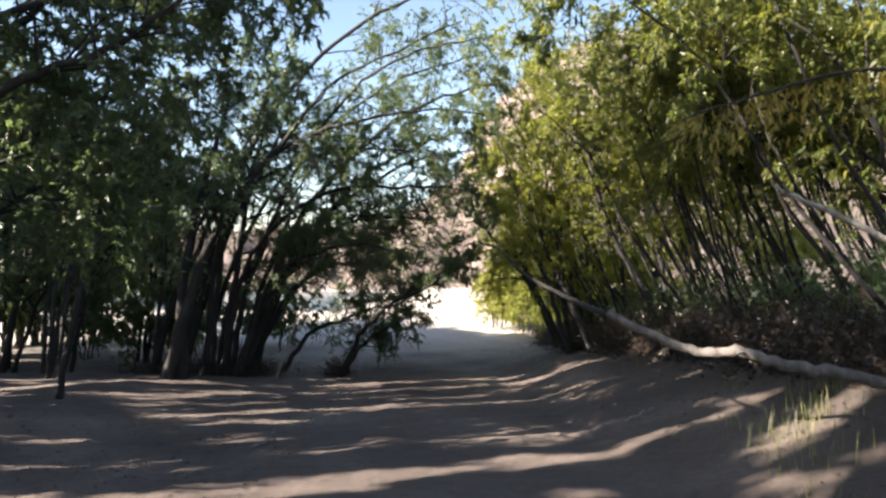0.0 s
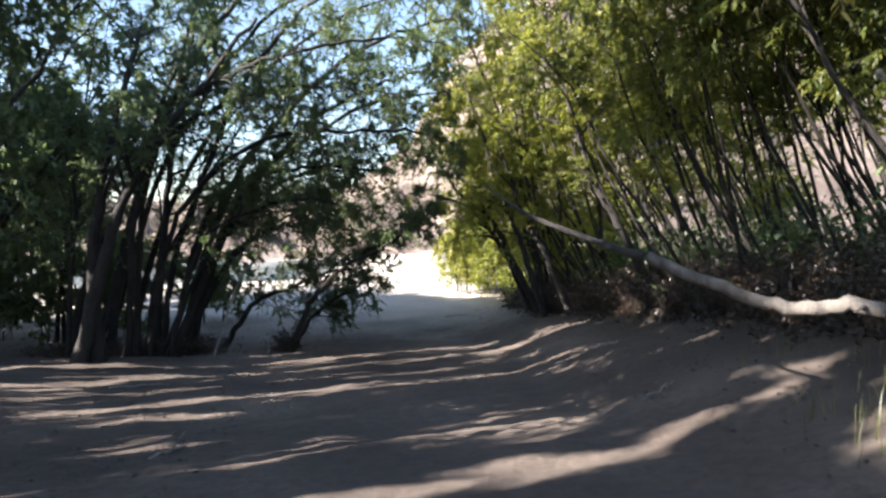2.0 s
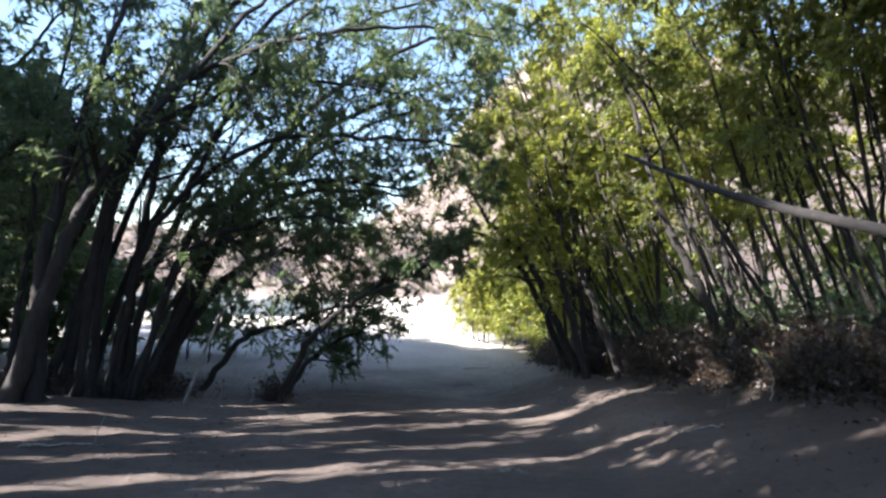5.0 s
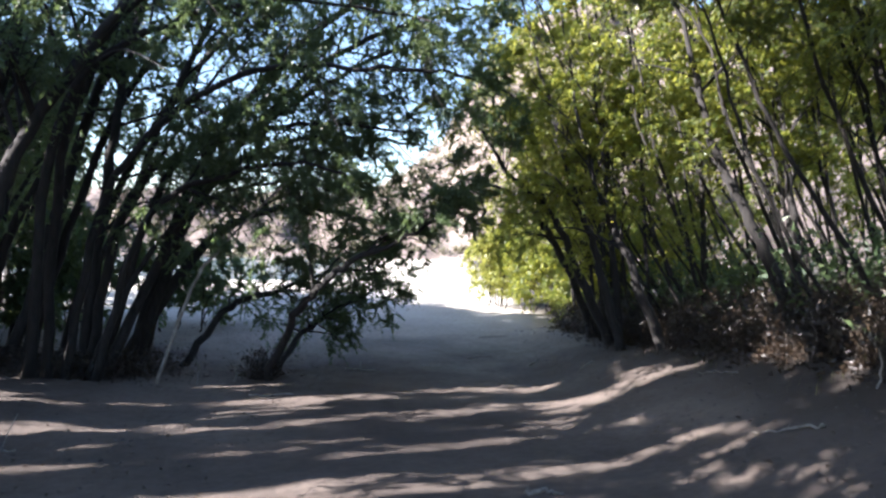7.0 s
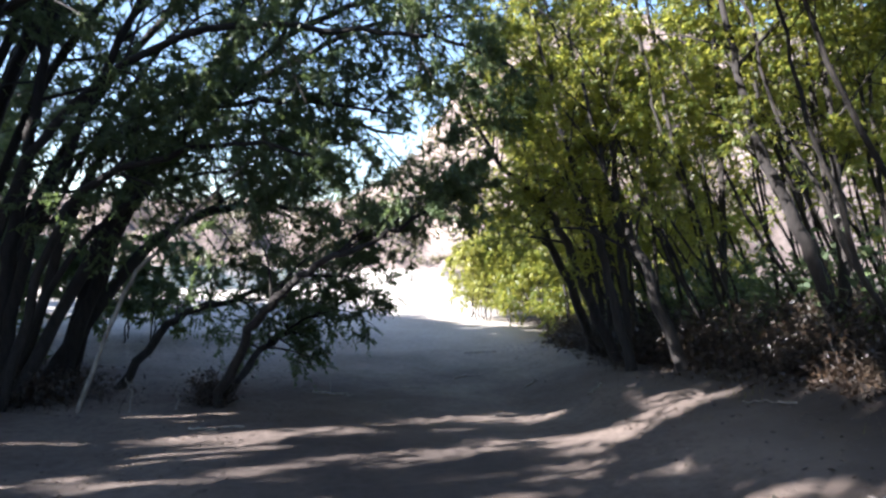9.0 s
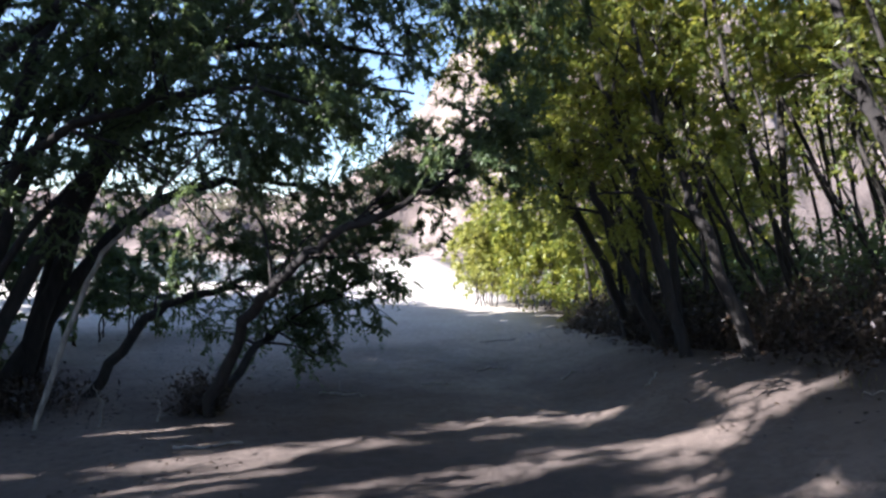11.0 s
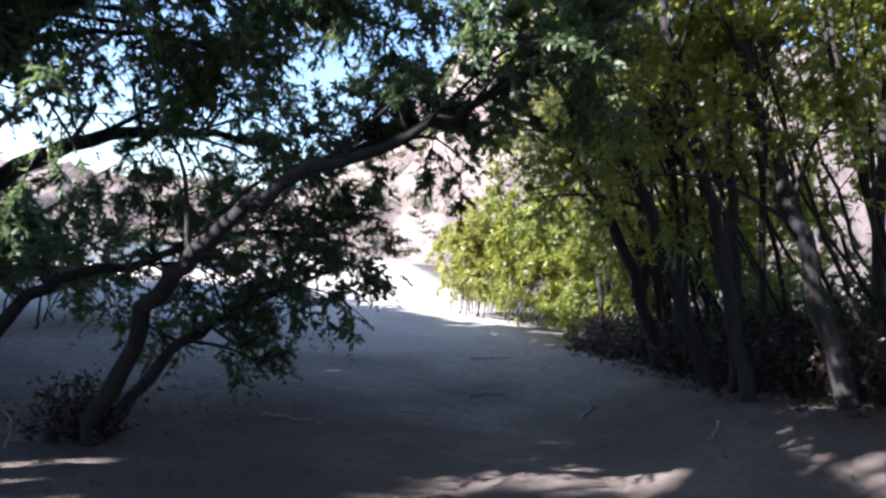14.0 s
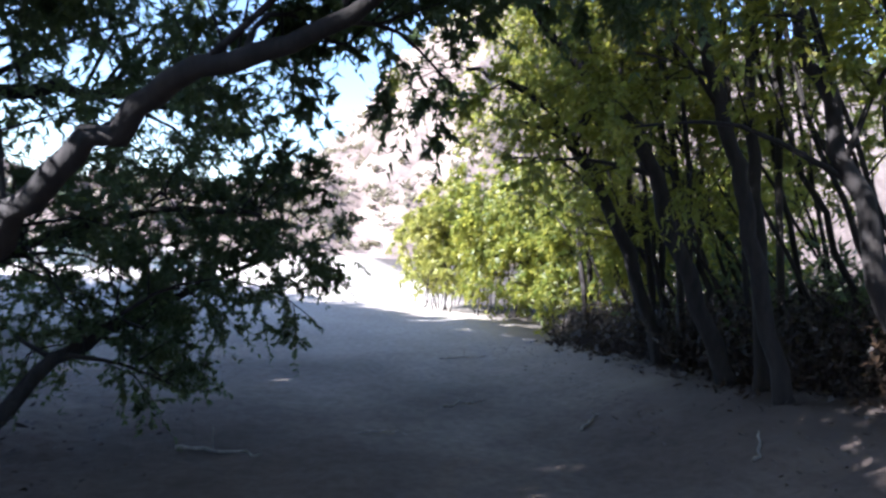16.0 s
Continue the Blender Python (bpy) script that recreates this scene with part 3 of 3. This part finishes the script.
for i, (x, y, n, h) in enumerate([(-8.4, 23.8, 6, (1.4, 2.8)), (-10.2, 21.6, 7, (1.6, 3.0)), (-7.2, 26.4, 7, (1.2, 2.2)), (-10.2, 26.4, 9, (1.8, 3.4)), (-13.2, 24.0, 9, (2.0, 3.6)), (-16.5, 20.5, 8, (2.0, 3.6))]):
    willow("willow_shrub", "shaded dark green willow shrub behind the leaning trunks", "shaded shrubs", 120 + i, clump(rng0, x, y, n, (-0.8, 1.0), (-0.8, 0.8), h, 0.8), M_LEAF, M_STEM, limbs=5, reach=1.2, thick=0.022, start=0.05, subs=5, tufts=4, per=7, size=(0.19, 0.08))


for i, (x, y, n, h) in enumerate([(8.2, 27.5, 8, (2.4, 4.0)), (10.4, 30.0, 8, (2.4, 4.5)), (12.6, 22.5, 5, (2.0, 3.2))]):
    willow("willow_shrub", "dim leafy willow shrub standing behind the thicket stems", "shrubs in the thicket", 140 + i, clump(rng0, x, y, n, (-1.0, 0.6), (-0.8, 0.8), h, 0.9), M_LIT, M_STEM, limbs=4, reach=1.3, thick=0.022, start=0.05, subs=5, tufts=4, per=6, size=(0.22, 0.09))


# ---------------------------------------------------------------- bare wood
def pole(name, label, points, thick, material, seed, taper=0.6, stubs=0):
    rng = np.random.default_rng(seed)
    base = Vector(points[0])
    ob = new(name)
    ob.location = base
    tagged(ob, label, "branch")
    line = [p - base + Vector(rng.normal(0, 0.012, 3)) for p in bezier(points, 6)]
    t = Tubes()
    t.add(line, [thick * (1 - taper * i / (len(line) - 1)) for i in range(len(line))], 9, 0.07, rng)
    mesh_object("wood", t.v, t.f, material, ob)
    for _ in range(stubs):
        i = int(rng.integers(2, len(line) - 2))
        d = Vector(rng.normal(0, 1, 3)) + Vector((0, 0, 0.8))
        s = Tubes()
        s.add([line[i], line[i] + d * 0.05, line[i] + d * 0.1 + Vector(rng.normal(0, 0.03, 3))], [thick * 0.35, thick * 0.22, 0.004], 6)
        mesh_object("stub", s.v, s.f, material, ob)
    return ob


pole("dead_pole", "thin bare pale pole leaning into the willows", [(-4.85, 18.5, ground_z(-4.85, 18.5) - 0.1), (-4.23, 18.5, -0.28), (-3.6, 18.5, 0.6), (-2.9, 18.5, 1.35), (-2.1, 18.5, 2.15)], 0.035, M_DEAD, 1)
branch = pole("leaning_branch", "long bleached bare branch slanting up from the bank", [(5.0, 5.9, ground_z(5.0, 5.9) - 0.06), (3.85, 5.95, 0.36), (3.2, 6.0, 0.47), (2.85, 6.2, 0.56), (2.55, 6.4, 0.53), (2.2, 6.6, 0.67), (1.75, 6.9, 0.88)], 0.062, M_GREY, 2, 0.35, 3)
# thin end given the dark bark colour in place of shade among the leaves
tip = Tubes()
tip_line = [p - branch.location for p in bezier([(1.75, 6.9, 0.88), (1.5, 7.1, 0.98), (1.05, 7.9, 1.25), (0.8, 8.6, 1.55)], 6)]
tip.add(tip_line, [0.038 * (1 - 0.8 * i / (len(tip_line) - 1)) for i in range(len(tip_line))], 9, 0.07, np.random.default_rng(4))
mesh_object("tip", tip.v, tip.f, M_BARK, branch, "thin end coloured dark to stand for shade")
pole("bare_branch", "sunlit bare branch sticking out of the leaves", [(8.2, 6.8, 0.6), (6.4, 6.9, 1.1), (4.87, 7.0, 1.7), (4.2, 7.0, 2.01), (3.64, 7.0, 2.26)], 0.055, M_DEAD, 3, 0.6, 2)


# a sunlit limb with yellowing leaves that hangs out of the overhanging willow
limb_line = [(8.0, 7.2, 0.7), (6.6, 6.5, 2.4), (5.1, 6.0, 3.1), (4.0, 5.8, 3.2), (3.0, 5.8, 3.0), (2.2, 5.8, 2.75)]
yellow = pole("yellowing_limb", "slender willow limb with drooping sunlit yellow-orange leaves", limb_line, 0.03, M_STEM, 6, 0.7)
rng_y = np.random.default_rng(61)
yellow_twigs = []
for p in bezier(limb_line, 12)[30:]:
    for _ in range(2):
        yellow_twigs.append((*(p - yellow.location), rng_y.normal(0, 0.14), rng_y.normal(0, 0.14), -rng_y.uniform(0.1, 0.55)))
leaf_object("leaves", yellow_twigs, rng_y, 14, 0.095, 0.02, M_YELLOW, yellow, 0.9, "narrow yellow-orange willow leaves")


# ---------------------------------------------------------------- undergrowth
def brush(name, label, seed, count, place, material, size, per=6, height=0.5):
    """Low tangled growth: short twigs with small leaves, each starting on the ground."""
    rng = np.random.default_rng(seed)
    tw = []
    for _ in range(count):
        x, y = place(rng)
        d = rng.normal(0, 0.35, 3)
        tw.append((x, y, ground_z(x, y) - 0.02, d[0] * height, d[1] * height, height * rng.uniform(0.35, 1.2)))
    ob = leaf_object(name, tw, rng, per, size[0], size[1], material, None, 0.2, plain=True)
    return tagged(ob, label, "undergrowth", kind="stuff")


FRONT = [(4.2, 27.0), (4.3, 23.0), (4.7, 20.5), (5.2, 17.4), (5.4, 15.2), (5.3, 12.8), (5.2, 9.0), (5.4, 4.0), (5.8, -4.0)]


def behind_front(rng):
    k = rng.uniform(0, len(FRONT) - 1.001)
    a, b = FRONT[int(k)], FRONT[int(k) + 1]
    f = k - int(k)
    back = abs(rng.normal(0, 1.4)) - 0.25
    return a[0] + (b[0] - a[0]) * f + back, a[1] + (b[1] - a[1]) * f + back * 0.3


# brush whose near-black colour includes the deep shade at the thicket's base
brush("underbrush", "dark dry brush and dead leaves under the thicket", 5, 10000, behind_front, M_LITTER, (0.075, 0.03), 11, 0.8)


def hillside_spot(rng):
    x = rng.uniform(-45, 45)
    return x, 84 + 0.1 * x + rng.uniform(0, 1) ** 1.3 * 60


def hill_scrub(seed, count):
    """Dry scrub scattered over the hillside as small rounded tufts."""
    rng = np.random.default_rng(seed)
    tw = []
    for _ in range(count):
        x, y = hillside_spot(rng)
        z = hill_z(x, y)
        r = rng.uniform(0.5, 1.5)
        for _ in range(14):
            d = rng.normal(0, 0.5, 3)
            tw.append((x + d[0] * 0.4 * r, y + d[1] * 0.4 * r, z - 0.1, d[0] * r, d[1] * r, r * rng.uniform(0.3, 1.0)))
    ob = leaf_object("hillside_scrub", tw, rng, 7, 0.34, 0.2, M_SCRUB, None, 0.0, plain=True, stem=0.02)
    return tagged(ob, "dry grey-brown scrub dotting the pale hillside", "scrub", kind="stuff")


hill_scrub(8, 850)


def thicket_depth(rng):
    x, y = behind_front(rng)
    return x + rng.uniform(0.6, 3.5), y + rng.uniform(-0.5, 1.0)


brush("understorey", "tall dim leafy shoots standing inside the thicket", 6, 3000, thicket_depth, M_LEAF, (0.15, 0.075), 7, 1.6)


def round_spot(x, y, r):
    return lambda rng: (x + rng.normal(0, r), y + rng.normal(0, r))


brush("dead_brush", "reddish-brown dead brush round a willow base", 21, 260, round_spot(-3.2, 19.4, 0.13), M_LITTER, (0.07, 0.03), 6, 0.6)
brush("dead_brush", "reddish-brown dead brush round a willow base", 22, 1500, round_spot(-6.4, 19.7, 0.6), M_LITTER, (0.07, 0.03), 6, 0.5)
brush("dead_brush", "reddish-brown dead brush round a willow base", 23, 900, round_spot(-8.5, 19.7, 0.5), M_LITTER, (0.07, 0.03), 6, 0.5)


def grass(seed, x, y, count, height, label):
    """A tuft of narrow bent blades."""
    rng = np.random.default_rng(seed)
    v, f = [], []
    for _ in range(count):
        px, py = x + rng.normal(0, 0.22), y + rng.normal(0, 0.22)
        pz = ground_z(px, py) - 0.02
        a = rng.uniform(0, math.tau)
        d, side = Vector((math.cos(a), math.sin(a), 0)), Vector((-math.sin(a), math.cos(a), 0))
        h, bend, wd = height * rng.uniform(0.5, 1.2), rng.uniform(0.1, 0.5), rng.uniform(0.003, 0.006)
        n = len(v)
        for t in (0.0, 0.4, 0.75, 1.0):
            p = Vector((px, py, pz)) + Vector((0, 0, h * t)) + d * bend * h * t * t
            v += [p - side * wd * (1 - 0.9 * t), p + side * wd * (1 - 0.9 * t)]
        f += [(n + 2 * k, n + 2 * k + 1, n + 2 * k + 3, n + 2 * k + 2) for k in range(3)]
    return tagged(mesh_object("grass_tuft", v, f, M_GRASS), label, "grass", "grass on the bank", "stuff")


for k, (x, y, n, h) in enumerate([(3.0, 5.6, 90, 0.34), (3.5, 6.3, 110, 0.38), (4.1, 6.9, 100, 0.36), (3.3, 7.2, 60, 0.26), (4.6, 7.8, 90, 0.34), (4.2, 9.3, 60, 0.28), (2.7, 4.6, 60, 0.22), (5.2, 11.5, 60, 0.3), (4.6, 14.6, 30, 0.26), (4.3, 17.0, 24, 0.24)]):
    grass(100 + k, x, y, n // 2, h * 0.8, "sparse tuft of dry green grass on the bank")


def litter(seed, count):
    """Dead leaves lying on the soil."""
    rng = np.random.default_rng(seed)
    v, f = [], []
    for _ in range(count):
        y = rng.uniform(0.5, 27)
        x = 0.4 + rng.choice([-1, 1]) * (2.2 + abs(rng.normal(0, 1)) * 3.0)
        a, L, wd = rng.uniform(0, math.tau), rng.uniform(0.03, 0.08), rng.uniform(0.008, 0.02)
        z = ground_z(x, y) + 0.012
        c, si = math.cos(a), math.sin(a)
        n = len(v)
        v += [(x, y, z), (x + c * L * 0.5 - si * wd, y + si * L * 0.5 + c * wd, z + rng.uniform(0.0, 0.02)), (x + c * L, y + si * L, z + rng.uniform(-0.005, 0.02)), (x + c * L * 0.5 + si * wd, y + si * L * 0.5 - c * wd, z + rng.uniform(0.0, 0.02))]
        f.append((n, n + 1, n + 2, n + 3))
    return tagged(mesh_object("leaf_litter", v, f, M_LITTER, smooth=False), "dead willow leaves scattered over the bare soil", "leaf litter", kind="stuff")


litter(9, 5000)

rng1 = np.random.default_rng(77)
for x, y, a, L in [(1.25, 22.6, 0.5, 0.7), (0.1, 21.2, 0.1, 0.5), (3.1, 19.6, 0.9, 0.6), (2.4, 21.4, 0.7, 0.5), (-1.4, 20.6, -0.3, 0.8), (1.9, 25.6, 0.2, 0.9), (-2.6, 17.6, 0.2, 0.7), (3.4, 13.2, 2.4, 0.6), (2.9, 9.4, 0.4, 0.5), (-2.4, 8.6, 1.2, 0.5), (0.9, 12.4, 0.3, 0.35), (4.2, 16.4, 2.0, 0.7), (-4.6, 13.4, 0.4, 0.9)]:
    dx, dy = math.cos(a) * L / 2, math.sin(a) * L / 2
    pts = [(x - dx, y - dy, ground_z(x - dx, y - dy) + 0.012), (x + 0.03, y + 0.02, ground_z(x, y) + 0.03), (x + dx, y + dy, ground_z(x + dx, y + dy) + 0.014)]
    pole("fallen_stick", "short bleached stick lying on the sandy soil", pts, float(rng1.uniform(0.012, 0.022)), M_DEAD, int(rng1.integers(1, 999)), 0.6, 1)
for x, y, h in [(1.6 + 3.5, 15.6, 0.7), (4.7, 13.8, 0.6), (-4.2, 18.7, 0.5), (-3.6, 18.9, 0.35), (6.0, 14.6, 0.8), (6.6, 13.2, 0.7)]:
    z = ground_z(x, y)
    pole("dead_shoot", "thin bare dead shoot standing in the soil", [(x, y, z - 0.05), (x + 0.05, y, z + h * 0.5), (x - 0.06, y + 0.04, z + h)], 0.014, M_DEAD, int(rng1.integers(1, 999)), 0.7, 1)


def bank_litter(seed, count):
    """A loose layer of dead leaves on the thicket's bank, darkening the soil as its shade would."""
    rng = np.random.default_rng(seed)
    tw = []
    for _ in range(count):
        x, y = behind_front(rng)
        x -= abs(rng.normal(0, 0.25))
        a = rng.uniform(0, math.tau)
        tw.append((x, y, ground_z(x, y) + 0.01, math.cos(a) * 0.2, math.sin(a) * 0.2, 0.02))
    ob = leaf_object("bank_litter", tw, rng, 5, 0.075, 0.04, M_LITTER, None, 0.05, plain=True, stem=0.003)
    return tagged(ob, "loose layer of shade-dark dead brown leaves and twigs on the bank", "leaf litter", kind="stuff")


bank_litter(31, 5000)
